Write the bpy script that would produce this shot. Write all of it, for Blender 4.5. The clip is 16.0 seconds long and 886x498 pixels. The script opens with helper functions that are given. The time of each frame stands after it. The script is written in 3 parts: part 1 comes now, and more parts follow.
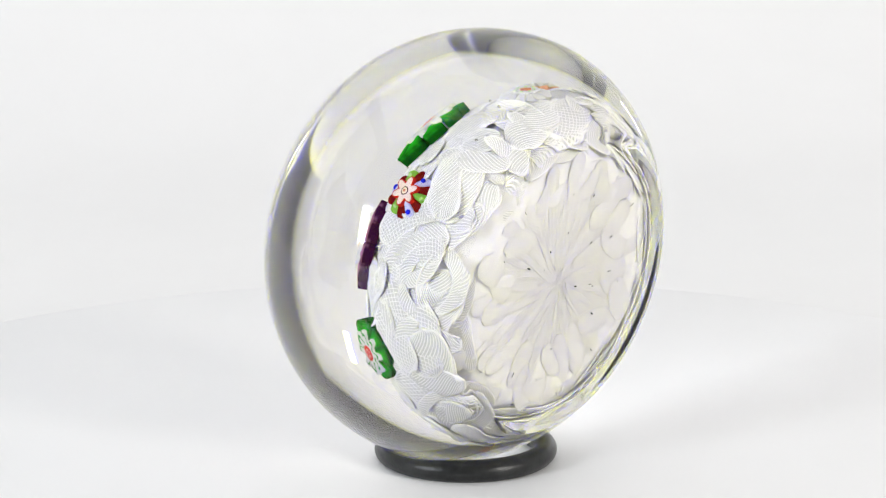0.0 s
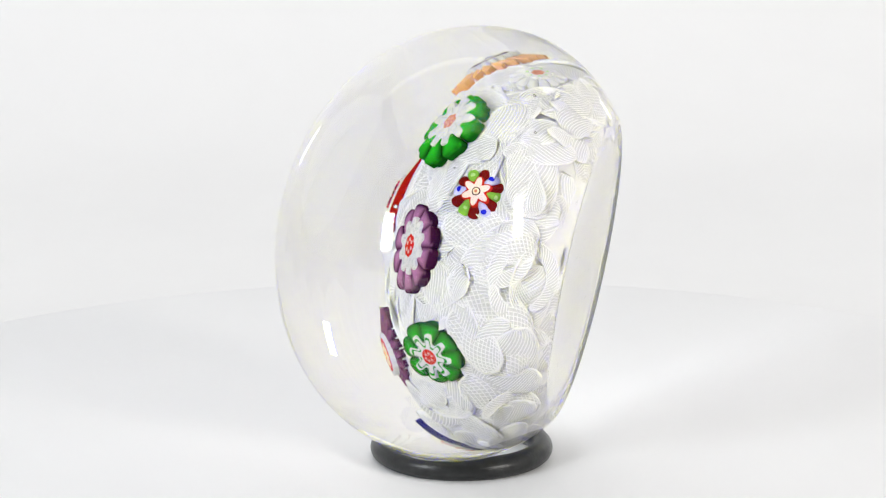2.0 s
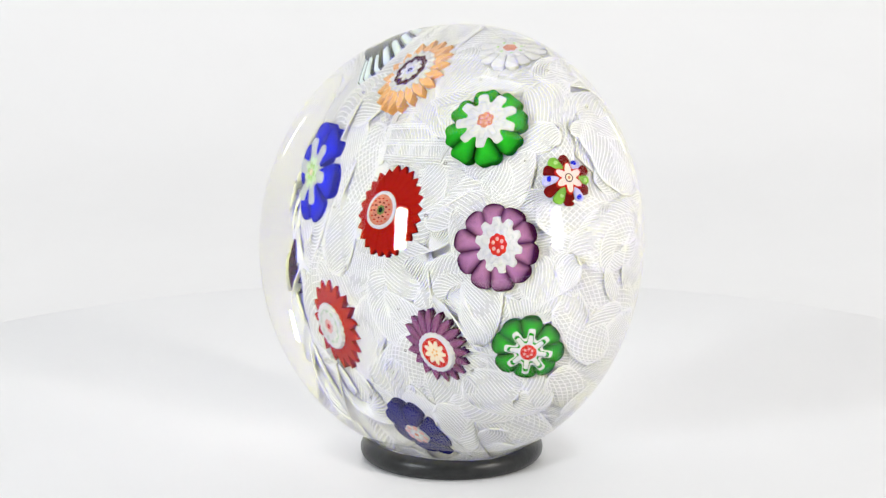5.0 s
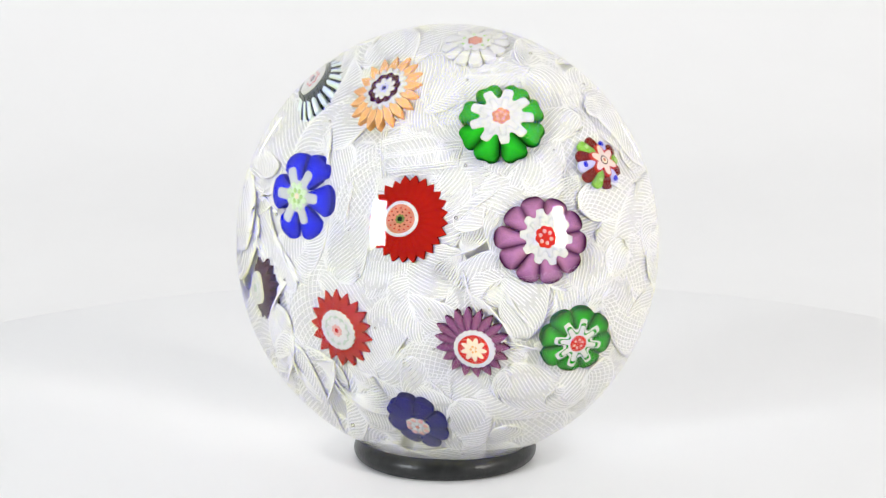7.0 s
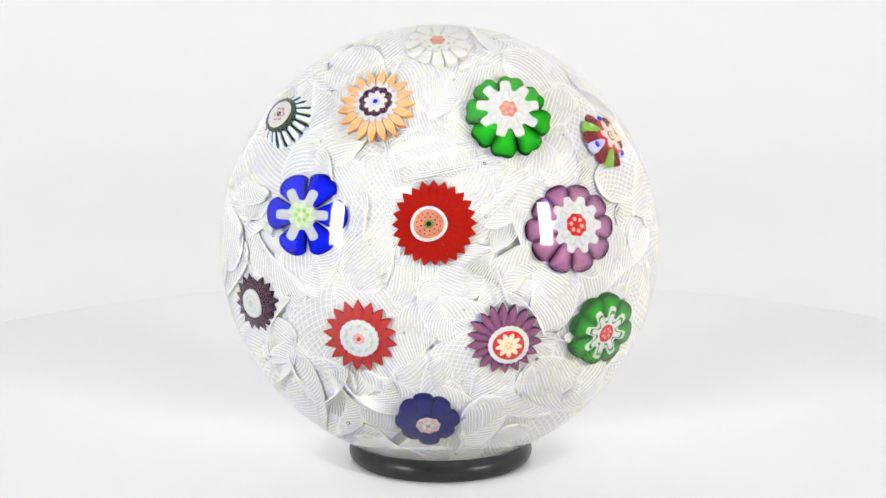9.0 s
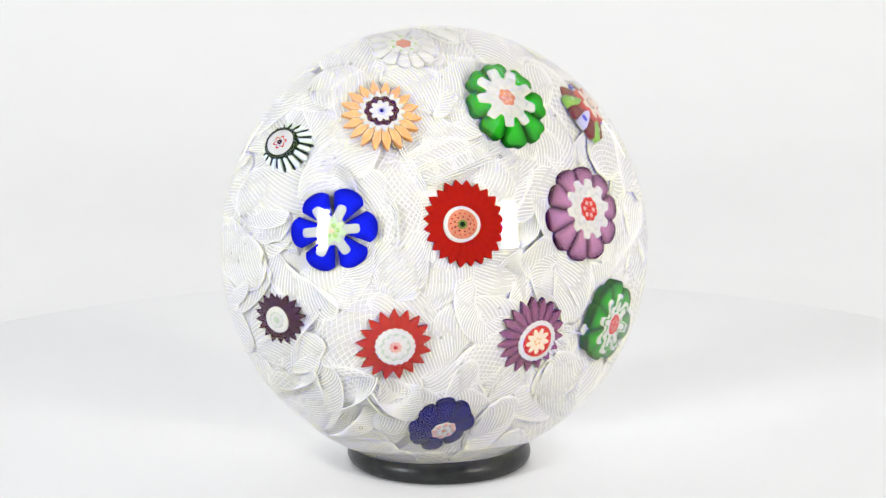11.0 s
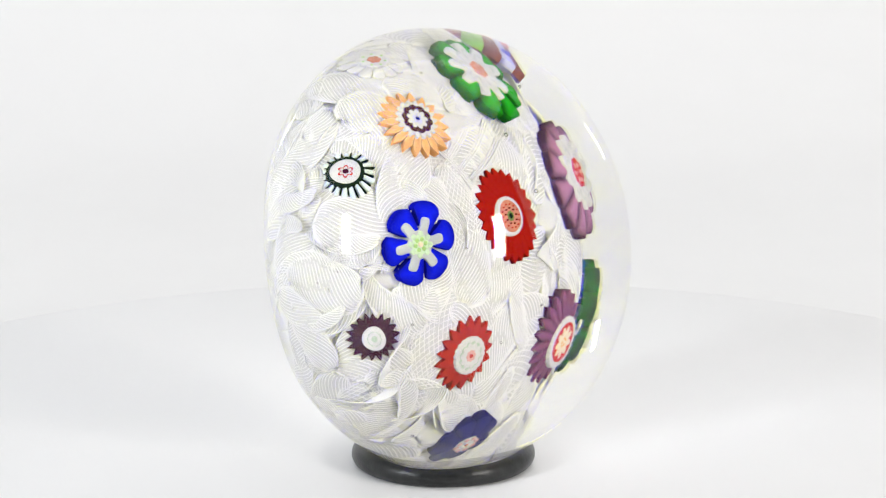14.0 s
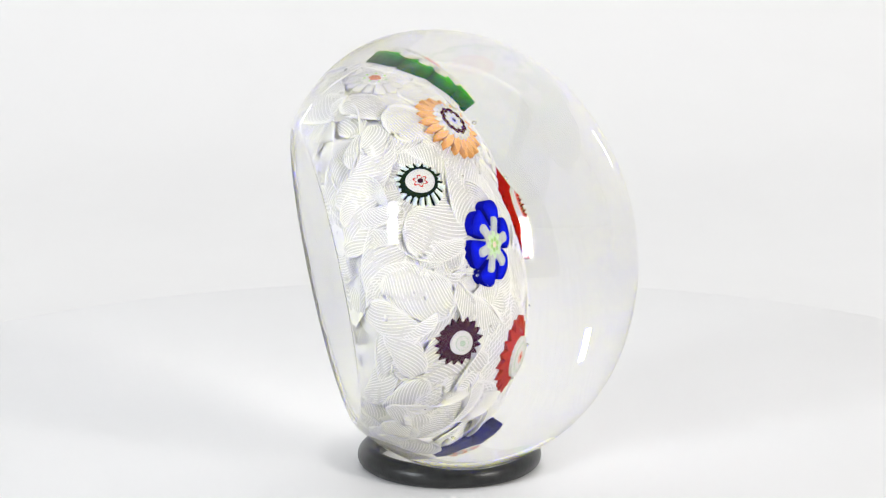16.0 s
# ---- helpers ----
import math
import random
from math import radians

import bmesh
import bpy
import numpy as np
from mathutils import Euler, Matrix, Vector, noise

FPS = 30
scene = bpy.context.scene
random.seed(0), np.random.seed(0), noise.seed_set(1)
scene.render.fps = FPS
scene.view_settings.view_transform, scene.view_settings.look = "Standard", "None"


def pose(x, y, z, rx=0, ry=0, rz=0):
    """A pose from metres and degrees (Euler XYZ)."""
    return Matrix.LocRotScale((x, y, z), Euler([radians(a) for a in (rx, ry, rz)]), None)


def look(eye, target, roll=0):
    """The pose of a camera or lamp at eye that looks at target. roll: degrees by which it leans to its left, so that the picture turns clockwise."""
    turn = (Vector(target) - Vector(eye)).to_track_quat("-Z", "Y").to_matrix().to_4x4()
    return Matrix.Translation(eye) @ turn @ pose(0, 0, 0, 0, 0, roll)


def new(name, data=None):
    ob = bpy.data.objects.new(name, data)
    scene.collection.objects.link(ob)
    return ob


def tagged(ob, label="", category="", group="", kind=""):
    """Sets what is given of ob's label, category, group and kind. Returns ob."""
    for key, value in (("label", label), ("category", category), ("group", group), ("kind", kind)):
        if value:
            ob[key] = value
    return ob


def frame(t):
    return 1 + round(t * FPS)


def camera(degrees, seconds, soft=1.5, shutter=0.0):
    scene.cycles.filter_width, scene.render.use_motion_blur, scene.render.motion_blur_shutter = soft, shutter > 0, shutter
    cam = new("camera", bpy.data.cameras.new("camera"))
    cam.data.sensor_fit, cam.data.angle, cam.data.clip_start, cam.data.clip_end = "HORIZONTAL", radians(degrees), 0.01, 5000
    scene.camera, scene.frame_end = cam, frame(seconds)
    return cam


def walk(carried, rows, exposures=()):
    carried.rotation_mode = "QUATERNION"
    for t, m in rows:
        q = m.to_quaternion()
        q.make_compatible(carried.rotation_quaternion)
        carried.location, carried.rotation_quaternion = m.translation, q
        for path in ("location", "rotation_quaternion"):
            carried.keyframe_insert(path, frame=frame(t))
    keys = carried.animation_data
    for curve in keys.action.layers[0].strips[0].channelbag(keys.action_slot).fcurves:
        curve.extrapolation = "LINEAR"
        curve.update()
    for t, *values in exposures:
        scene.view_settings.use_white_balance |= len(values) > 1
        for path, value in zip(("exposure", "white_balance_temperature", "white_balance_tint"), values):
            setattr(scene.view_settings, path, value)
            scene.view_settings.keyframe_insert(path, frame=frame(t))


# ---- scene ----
# A still camera before a paperweight that turns on a white turntable. MM turns millimetres into metres.
MM = 0.001
SPIN = 14.59                      # degrees a second, turned to the left seen from above
T_FACE = 8.9                      # the moment at which the dome faces the camera

cam = camera(17.47, 16.0, soft=1.25)
EYE = pose(-1.74 * MM, -487.6 * MM, 148.8 * MM, 90 - 12.797, 0, 0)
walk(cam, [(0.0, EYE), (16.0, EYE)])
scene.view_settings.exposure = 0.0

# ---- light ----
world = bpy.data.worlds.new("studio_room")
scene.world = world
world.use_nodes = True
world.node_tree.nodes["Background"].inputs["Color"].default_value = (1.0, 0.98, 0.96, 1)
world.node_tree.nodes["Background"].inputs["Strength"].default_value = 0.075


def area_lamp(name, eye, target, width, height, watts, color=(1, 1, 1), roll=0):
    data = bpy.data.lights.new(name, "AREA")
    data.shape, data.size, data.size_y = "RECTANGLE", width, height
    data.energy, data.color = watts, color
    ob = new(name, data)
    ob.matrix_world = look(eye, target, roll)
    return ob


def around(azimuth, elevation, distance, z=0.048):
    a, e = radians(azimuth), radians(elevation)
    return (distance * math.cos(e) * math.cos(a), distance * math.cos(e) * math.sin(a) - 0.03, z + distance * math.sin(e))


PANEL_AIM = (0, -0.03, 0.048 + 0.80 * math.sin(radians(15.5)))
area_lamp("panel_lamp", around(-140.5, 15.5, 0.80), PANEL_AIM, 0.096, 0.262, 3.9, (0.955, 0.995, 1.05), roll=9)
area_lamp("panel_lamp", around(-38.5, 15.5, 0.80), PANEL_AIM, 0.096, 0.262, 3.9, (1.04, 1.0, 0.95), roll=-9)
for side in (60.0, 120.0):
    area_lamp("edge_lamp", around(side, 5.0, 0.42), (0, -0.03, around(side, 5.0, 0.42)[2]), 0.013, 0.052, 0.012)
area_lamp("ceiling_lamp", (0, 0.16, 0.72), (0, 0.16, 0), 0.95, 0.85, 2.48)

# ---- materials ----


def material(name, color, rough=0.5, spread=0.06, scale=400.0, bump=0.0, bump_scale=900.0, specular=0.5, dirt=None):
    """A surface with fine grain and slower stains, at real size."""
    m = bpy.data.materials.new(name)
    m.use_nodes = True
    n, l = m.node_tree.nodes, m.node_tree.links
    s = n["Principled BSDF"]
    s.inputs["Roughness"].default_value = rough
    s.inputs["Specular IOR Level"].default_value = specular
    co = n.new("ShaderNodeTexCoord")
    fine = n.new("ShaderNodeTexNoise")
    fine.inputs["Scale"].default_value, fine.inputs["Detail"].default_value = scale, 5
    slow = n.new("ShaderNodeTexNoise")
    slow.inputs["Scale"].default_value, slow.inputs["Detail"].default_value = scale / 9, 3
    for t in (fine, slow):
        l.new(co.outputs["Object"], t.inputs["Vector"])
    both = n.new("ShaderNodeMath")
    both.operation = "ADD"
    l.new(fine.outputs["Fac"], both.inputs[0])
    l.new(slow.outputs["Fac"], both.inputs[1])
    ramp = n.new("ShaderNodeMapRange")
    ramp.inputs["From Min"].default_value, ramp.inputs["From Max"].default_value = 0.6, 1.4
    l.new(both.outputs[0], ramp.inputs["Value"])
    mix = n.new("ShaderNodeMix")
    mix.data_type = "RGBA"
    mix.inputs["A"].default_value = (*[c * (1 - spread) for c in color], 1)
    mix.inputs["B"].default_value = (*[min(1, c * (1 + spread)) for c in (dirt or color)], 1)
    l.new(ramp.outputs["Result"], mix.inputs["Factor"])
    l.new(mix.outputs["Result"], s.inputs["Base Color"])
    if bump:
        grain = n.new("ShaderNodeTexNoise")
        grain.inputs["Scale"].default_value, grain.inputs["Detail"].default_value = bump_scale, 4
        l.new(co.outputs["Object"], grain.inputs["Vector"])
        b = n.new("ShaderNodeBump")
        b.inputs["Strength"].default_value, b.inputs["Distance"].default_value = bump, 0.0004
        l.new(grain.outputs["Fac"], b.inputs["Height"])
        l.new(b.outputs["Normal"], s.inputs["Normal"])
    return m


def milky(m, weight, reach):
    """Lets light spread under the surface, as in opal glass; reach in metres."""
    s = m.node_tree.nodes["Principled BSDF"]
    s.inputs["Subsurface Weight"].default_value = weight
    s.inputs["Subsurface Radius"].default_value = (1, 1, 1)
    s.inputs["Subsurface Scale"].default_value = reach
    return m


def clear_glass():
    """Lead crystal: it bends blue light a little more than red."""
    m = bpy.data.materials.new("clear_glass")
    m.use_nodes = True
    n, l = m.node_tree.nodes, m.node_tree.links
    n.remove(n["Principled BSDF"])
    last = None
    for color, ior in (((0.968, 0.965, 0.40, 1), 1.549), ((0, 0, 0.56, 1), 1.560)):
        g = n.new("ShaderNodeBsdfGlass")
        g.inputs["Color"].default_value = color
        g.inputs["Roughness"].default_value, g.inputs["IOR"].default_value = 0.0, ior
        if last is None:
            last = g.outputs[0]
        else:
            both = n.new("ShaderNodeAddShader")
            l.new(last, both.inputs[0])
            l.new(g.outputs[0], both.inputs[1])
            last = both.outputs[0]
    l.new(last, n["Material Output"].inputs["Surface"])
    return m


def paper_white(name, color, rough=0.75):
    return material(name, color, rough, 0.012, 30.0, 0.06, 1500.0, 0.3)


GLASS = clear_glass()
PAPER = paper_white("white_backdrop_paper", (0.885, 0.885, 0.885))
TABLE = paper_white("white_turntable", (0.893, 0.896, 0.90), 0.5)
TENT = paper_white("white_tent_cloth", (0.8, 0.8, 0.8))
RUBBER = material("black_rubber", (0.010, 0.011, 0.011), 0.30, 0.35, 500.0, 0.15, 2500.0, 0.30, (0.026, 0.027, 0.027))
LACE = material("white_enamel_thread", (0.80, 0.80, 0.797), 0.5, 0.015, 700.0, 0, 0, 0.0)
GROUND = milky(material("cloudy_white_glass", (0.71, 0.71, 0.708), 0.6, 0.04, 300.0, 0.12, 700.0, 0.0, (0.79, 0.79, 0.787)), 0.4, 0.0010)
STRAND = milky(material("white_strand_glass", (0.74, 0.74, 0.738), 0.6, 0.05, 500.0, 0.1, 900.0, 0.0), 0.3, 0.0006)
CLOUD = material("clouded_glass", (0.735, 0.735, 0.733), 0.6, 0.06, 250.0, 0, 0, 0.0)
CLOUD.node_tree.nodes["Principled BSDF"].inputs["Alpha"].default_value = 0.78


def cane_glass(name, color, spread=0.14, dirt=None):
    return material(name + "_cane_glass", color, 0.5, spread, 900.0, 0.1, 1500.0, 0.0, dirt)


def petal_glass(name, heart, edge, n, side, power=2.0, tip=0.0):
    """Coloured glass that turns to edge along the folds between petals; side: the rod's deeper colour behind them, with
    its shade put in; the petal points along x.
    """
    m = cane_glass(name + "_petal", heart, 0.24)
    nodes, l = m.node_tree.nodes, m.node_tree.links
    co = nodes.new("ShaderNodeTexCoord")
    xyz = nodes.new("ShaderNodeSeparateXYZ")
    l.new(co.outputs["Object"], xyz.inputs[0])
    # mixes in the edge colour by the angle from the petal's middle line
    last = None
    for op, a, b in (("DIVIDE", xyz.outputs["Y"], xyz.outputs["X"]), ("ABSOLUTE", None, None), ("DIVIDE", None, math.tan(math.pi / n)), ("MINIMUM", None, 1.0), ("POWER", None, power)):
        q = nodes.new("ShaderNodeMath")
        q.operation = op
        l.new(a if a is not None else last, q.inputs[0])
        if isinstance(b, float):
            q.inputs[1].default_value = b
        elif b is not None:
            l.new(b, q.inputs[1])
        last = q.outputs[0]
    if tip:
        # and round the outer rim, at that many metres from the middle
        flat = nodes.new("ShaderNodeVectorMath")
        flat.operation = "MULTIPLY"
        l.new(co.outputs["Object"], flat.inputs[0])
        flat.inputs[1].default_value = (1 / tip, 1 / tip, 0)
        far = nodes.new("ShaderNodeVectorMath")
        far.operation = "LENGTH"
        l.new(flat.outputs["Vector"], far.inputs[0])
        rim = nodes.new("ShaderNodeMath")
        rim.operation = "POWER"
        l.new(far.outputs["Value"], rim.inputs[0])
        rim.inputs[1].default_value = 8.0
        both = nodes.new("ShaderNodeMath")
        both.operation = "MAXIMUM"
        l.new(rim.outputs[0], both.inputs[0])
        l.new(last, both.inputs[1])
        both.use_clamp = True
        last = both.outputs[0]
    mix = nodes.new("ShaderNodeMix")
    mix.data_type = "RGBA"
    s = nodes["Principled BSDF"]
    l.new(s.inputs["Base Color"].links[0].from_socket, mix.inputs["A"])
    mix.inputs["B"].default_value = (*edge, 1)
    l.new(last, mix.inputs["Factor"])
    # the rod's walls darken by depth: their shade is put into the colour
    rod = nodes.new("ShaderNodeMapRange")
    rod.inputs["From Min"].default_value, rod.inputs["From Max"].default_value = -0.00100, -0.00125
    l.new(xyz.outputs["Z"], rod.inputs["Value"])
    rod_shade = nodes.new("ShaderNodeMix")
    rod_shade.data_type = "RGBA"
    l.new(mix.outputs["Result"], rod_shade.inputs["A"])
    rod_shade.inputs["B"].default_value = (*side, 1)
    l.new(rod.outputs["Result"], rod_shade.inputs["Factor"])
    l.new(rod_shade.outputs["Result"], s.inputs["Base Color"])
    return m


RED = cane_glass("red", (0.50, 0.022, 0.015))
SCARLET = cane_glass("scarlet", (0.56, 0.030, 0.025))
GARNET = cane_glass("garnet", (0.15, 0.006, 0.006), 0.3)
SALMON = cane_glass("salmon", (0.58, 0.22, 0.14), 0.3)
PINK = cane_glass("pink", (0.66, 0.36, 0.32))
PLUM = cane_glass("plum", (0.055, 0.010, 0.032))
GREEN = cane_glass("green", (0.010, 0.25, 0.012))
LIME = cane_glass("lime", (0.20, 0.44, 0.06))
LEAF = cane_glass("pale_green", (0.40, 0.62, 0.22))
OLIVE = cane_glass("olive", (0.16, 0.22, 0.06))
MINT = cane_glass("mint", (0.56, 0.72, 0.46))
SAGE = cane_glass("sage", (0.42, 0.52, 0.42))
BLUE = cane_glass("blue", (0.016, 0.022, 0.62))
NAVY = cane_glass("navy", (0.012, 0.012, 0.17))
ORANGE = cane_glass("orange", (0.80, 0.42, 0.14))
CREAM = cane_glass("cream", (0.78, 0.66, 0.48), 0.06)
WHITE = cane_glass("white", (0.61, 0.61, 0.605), 0.08)
PALE = cane_glass("pale_grey", (0.50, 0.53, 0.53), 0.05)
OPAL = milky(cane_glass("opal", (0.64, 0.64, 0.635), 0.04), 0.7, 0.0015)
LAVENDER = cane_glass("lavender", (0.50, 0.50, 0.78), 0.06)
BLACKISH = cane_glass("black_green", (0.010, 0.022, 0.014))
BLUSH = cane_glass("blush", (0.74, 0.60, 0.54), 0.05)
TEAL = cane_glass("pale_teal", (0.74, 0.84, 0.84), 0.03)

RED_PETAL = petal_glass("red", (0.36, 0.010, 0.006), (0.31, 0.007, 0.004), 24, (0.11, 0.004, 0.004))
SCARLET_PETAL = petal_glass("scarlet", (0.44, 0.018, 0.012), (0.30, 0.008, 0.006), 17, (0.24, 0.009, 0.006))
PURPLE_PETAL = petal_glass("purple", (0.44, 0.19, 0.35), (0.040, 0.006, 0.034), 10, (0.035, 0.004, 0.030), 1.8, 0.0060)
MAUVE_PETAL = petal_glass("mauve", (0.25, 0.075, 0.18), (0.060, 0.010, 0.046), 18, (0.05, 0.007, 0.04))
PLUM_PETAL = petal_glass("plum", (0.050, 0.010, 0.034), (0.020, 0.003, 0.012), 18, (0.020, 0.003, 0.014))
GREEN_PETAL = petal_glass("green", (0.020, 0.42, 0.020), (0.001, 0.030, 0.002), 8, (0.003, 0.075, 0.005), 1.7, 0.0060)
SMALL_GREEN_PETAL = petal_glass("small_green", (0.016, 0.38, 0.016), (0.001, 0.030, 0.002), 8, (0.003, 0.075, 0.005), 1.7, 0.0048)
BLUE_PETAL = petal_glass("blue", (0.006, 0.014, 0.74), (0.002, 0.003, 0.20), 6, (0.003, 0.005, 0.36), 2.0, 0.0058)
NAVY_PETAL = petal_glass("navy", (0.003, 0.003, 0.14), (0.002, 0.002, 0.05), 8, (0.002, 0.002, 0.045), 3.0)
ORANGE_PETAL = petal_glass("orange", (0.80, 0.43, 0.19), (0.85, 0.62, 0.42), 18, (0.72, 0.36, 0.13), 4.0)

# ---- building ----


def mesh_of(name, verts, faces, mat, smooth=True):
    me = bpy.data.meshes.new(name)
    me.from_pydata([tuple(v) for v in verts], [], faces)
    me.update()
    me.materials.append(mat)
    if smooth:
        me.polygons.foreach_set("use_smooth", [True] * len(me.polygons))
    return me


def part(name, me, parent, m=None, label=""):
    """One mesh object under a thing or a part, at the pose m in its parent's space."""
    ob = new(name, me)
    ob.parent = parent
    if m is not None:
        ob.matrix_basis = m
    return tagged(ob, label)


def spun(name, rows, mat, n=128, closed=False):
    """A surface of revolution about z from rows of (radius, z); a radius of 0 is a pole."""
    verts, rings, faces = [], [], []
    for r, z in rows:
        if r == 0:
            rings.append([len(verts)])
            verts.append((0, 0, z))
        else:
            rings.append(list(range(len(verts), len(verts) + n)))
            verts += [(r * math.cos(2 * math.pi * i / n), r * math.sin(2 * math.pi * i / n), z) for i in range(n)]
    pairs = list(zip(rings, rings[1:] + ([rings[0]] if closed else [])))
    for a, b in (pairs if closed else pairs[:len(rings) - 1]):
        for i in range(n):
            j = (i + 1) % n
            if len(a) == 1:
                faces.append((a[0], b[i], b[j]))
            elif len(b) == 1:
                faces.append((a[i], b[0], a[j]))
            else:
                faces.append((a[i], b[i], b[j], a[j]))
    return mesh_of(name, verts, faces, mat)


# ---- the studio ----


def studio():
    # one sheet of paper: the table top and, in one sweep, the wall behind
    rows = [(-0.62, -0.014), (0.30, -0.014)]
    rows += [(0.30 + 0.16 * math.sin(a), 0.146 - 0.16 * math.cos(a)) for a in np.linspace(0.15, math.pi / 2, 12)]
    rows += [(0.46, 0.85)]
    bm = bmesh.new()
    cols = [[bm.verts.new((x, y, z)) for y, z in rows] for x in (-0.70, 0.70)]
    low = [[bm.verts.new((x, y + (0.004 if z > 0 else 0), z - 0.004)) for y, z in rows] for x in (-0.70, 0.70)]
    for i in range(len(rows) - 1):
        bm.faces.new((cols[0][i], cols[1][i], cols[1][i + 1], cols[0][i + 1]))
        bm.faces.new((low[0][i], low[0][i + 1], low[1][i + 1], low[1][i]))
    me = bpy.data.meshes.new("backdrop")
    bm.to_mesh(me)
    bm.free()
    me.materials.append(PAPER)
    me.polygons.foreach_set("use_smooth", [True] * len(me.polygons))
    tagged(new("backdrop", me), "seamless white paper backdrop sweeping up from the table", "backdrop", kind="structure")
    # the cloth sides of the light tent
    for x, name in ((-0.71, "wall_west"), (0.71, "wall_east")):
        bm = bmesh.new()
        bmesh.ops.create_cube(bm, size=1, matrix=Matrix.Translation((x, 0.10, 0.42)) @ Matrix.Diagonal((0.006, 0.72, 0.88, 1)))
        me = bpy.data.meshes.new(name)
        bm.to_mesh(me)
        bm.free()
        me.materials.append(TENT)
        tagged(new(name, me), "white cloth side of the light tent", "wall", kind="structure")


def turntable():
    ob = new("turntable")
    tagged(ob, "round white turntable plate under the paperweight", "turntable")
    rows = [(0, 0), (0.1355, 0), (0.1372, -0.0004), (0.138, -0.0015), (0.138, -0.0095), (0.1372, -0.0106), (0.136, -0.011), (0, -0.011)]
    part("plate", spun("plate", rows, TABLE, 192), ob)
    part("hub", spun("hub", [(0, -0.011), (0.05, -0.011), (0.05, -0.0138), (0, -0.0138)], TABLE, 64), ob)
    return ob


# ---- the paperweight: x across, y up its face, z out of its dome, from the middle of its widest circle ----
RM, A1, N1, A2, N2, UB = 38.18, 33.48, 2.06, 28.44, 2.025, 20.47


def glass_value(v):
    """Below zero inside the glass; millimetres."""
    r, u = math.hypot(v[0], v[1]), v[2]
    a, n = (A1, N1) if u > 0 else (A2, N2)
    return (abs(u) / a) ** n + (r / RM) ** n - 1


def glass_rows():
    rows = []
    for i in range(57):
        a = math.pi / 2 * i / 56
        rows.append((RM * math.sin(a) ** (2 / N1) if i else 0, A1 * math.cos(a) ** (2 / N1) if i < 56 else 0))
    for i in range(1, 33):
        u = UB * 0.985 * math.sin(math.pi / 2 * i / 32)
        rows.append((RM * (1 - (u / A2) ** N2) ** (1 / N2), -u))
    rb = RM * (1 - (UB / A2) ** N2) ** (1 / N2)
    # the ground base: a rounded rim and a faintly hollow middle
    rows += [(rb - 0.15, -UB + 0.12), (rb - 0.5, -UB), (rb - 1.2, -UB - 0.02), (rb - 1.6, -UB + 0.05)]
    rows += [(r, -UB + 0.05 + 0.55 * (1 - (r / (rb - 1.6)) ** 2)) for r in (20, 15, 10, 5)] + [(0, -UB + 0.6)]
    return [(r * MM, z * MM) for r, z in rows]


def bed(s):
    """The lace bed's outline, s from 0 at its crown to 1 at the middle of its back: radius, height, slope of the normal from the axis (degrees)."""
    if s < 0.6:
        a = s / 0.6 * math.pi / 2
        r, z = 26.4 * math.sin(a), -10.5 + 19.05 * math.cos(a)
        return r, z, math.degrees(math.atan2(19.05 * math.sin(a), 26.4 * math.cos(a)))
    if s < 0.8:
        k = (s - 0.6) / 0.2
        a = k * math.pi / 2 * 0.92
        return 19.4 + 7.0 * math.cos(a), -10.5 - 8.2 * math.sin(a), 90 + 70 * k ** 1.4
    k = (s - 0.8) / 0.2
    return 20.3 * (1 - k), -18.65 + 0.3 * k, 176


def lace_ground():
    """The cloudy mass under the lace canes, lumpy in front and pleated towards the middle of its back."""
    n, rows = 320, 70
    verts, faces = [], []
    for i in range(rows + 1):
        s = i / rows
        r, z, slope = bed(s)
        for j in range(n):
            a = 2 * math.pi * j / n
            d = Vector((math.sin(radians(slope)) * math.cos(a), math.sin(radians(slope)) * math.sin(a), math.cos(radians(slope))))
            v = Vector((r * math.cos(a), r * math.sin(a), z))
            w = noise.noise(v * 0.22) * 1.3 + noise.noise(v * 0.6) * 0.5
            if s > 0.8:
                k = (s - 0.8) / 0.2
                pleat = noise.noise(Vector((math.cos(a) * 8, math.sin(a) * 8, k * 1.6))) + 0.6 * noise.noise(Vector((math.cos(a) * 19, math.sin(a) * 19, k * 2.5)))
                w = w * (1 - k) * 0.6 + pleat * 0.16 * math.sin(math.pi * min(1, k * 1.1)) - 0.3 * max(0, k - 0.78) / 0.22
                verts.append(v + d * (w - 0.6))
            else:
                verts.append(v + d * (w * 0.45 - (0.7 if s < 0.6 else 0.7 - 0.1 * (s - 0.6) / 0.2)))
    for i in range(rows):
        for j in range(n):
            k = (j + 1) % n
            faces.append((i * n + j, (i + 1) * n + j, (i + 1) * n + k, i * n + k))
    return mesh_of("lace_ground", [v * MM for v in verts], faces, GROUND)


def tube(verts, faces, pts, radius, sides=4):
    base = len(verts)
    for i, q in enumerate(pts):
        t = (pts[min(i + 1, len(pts) - 1)] - pts[max(i - 1, 0)]).normalized()
        u = t.orthogonal().normalized()
        w = t.cross(u)
        for k in range(sides):
            a = 2 * math.pi * k / sides
            verts.append(q + (u * math.cos(a) + w * math.sin(a)) * radius)
    for i in range(len(pts) - 1):
        for k in range(sides):
            m = (k + 1) % sides
            faces.append((base + i * sides + k, base + i * sides + m, base + (i + 1) * sides + m, base + (i + 1) * sides + k))


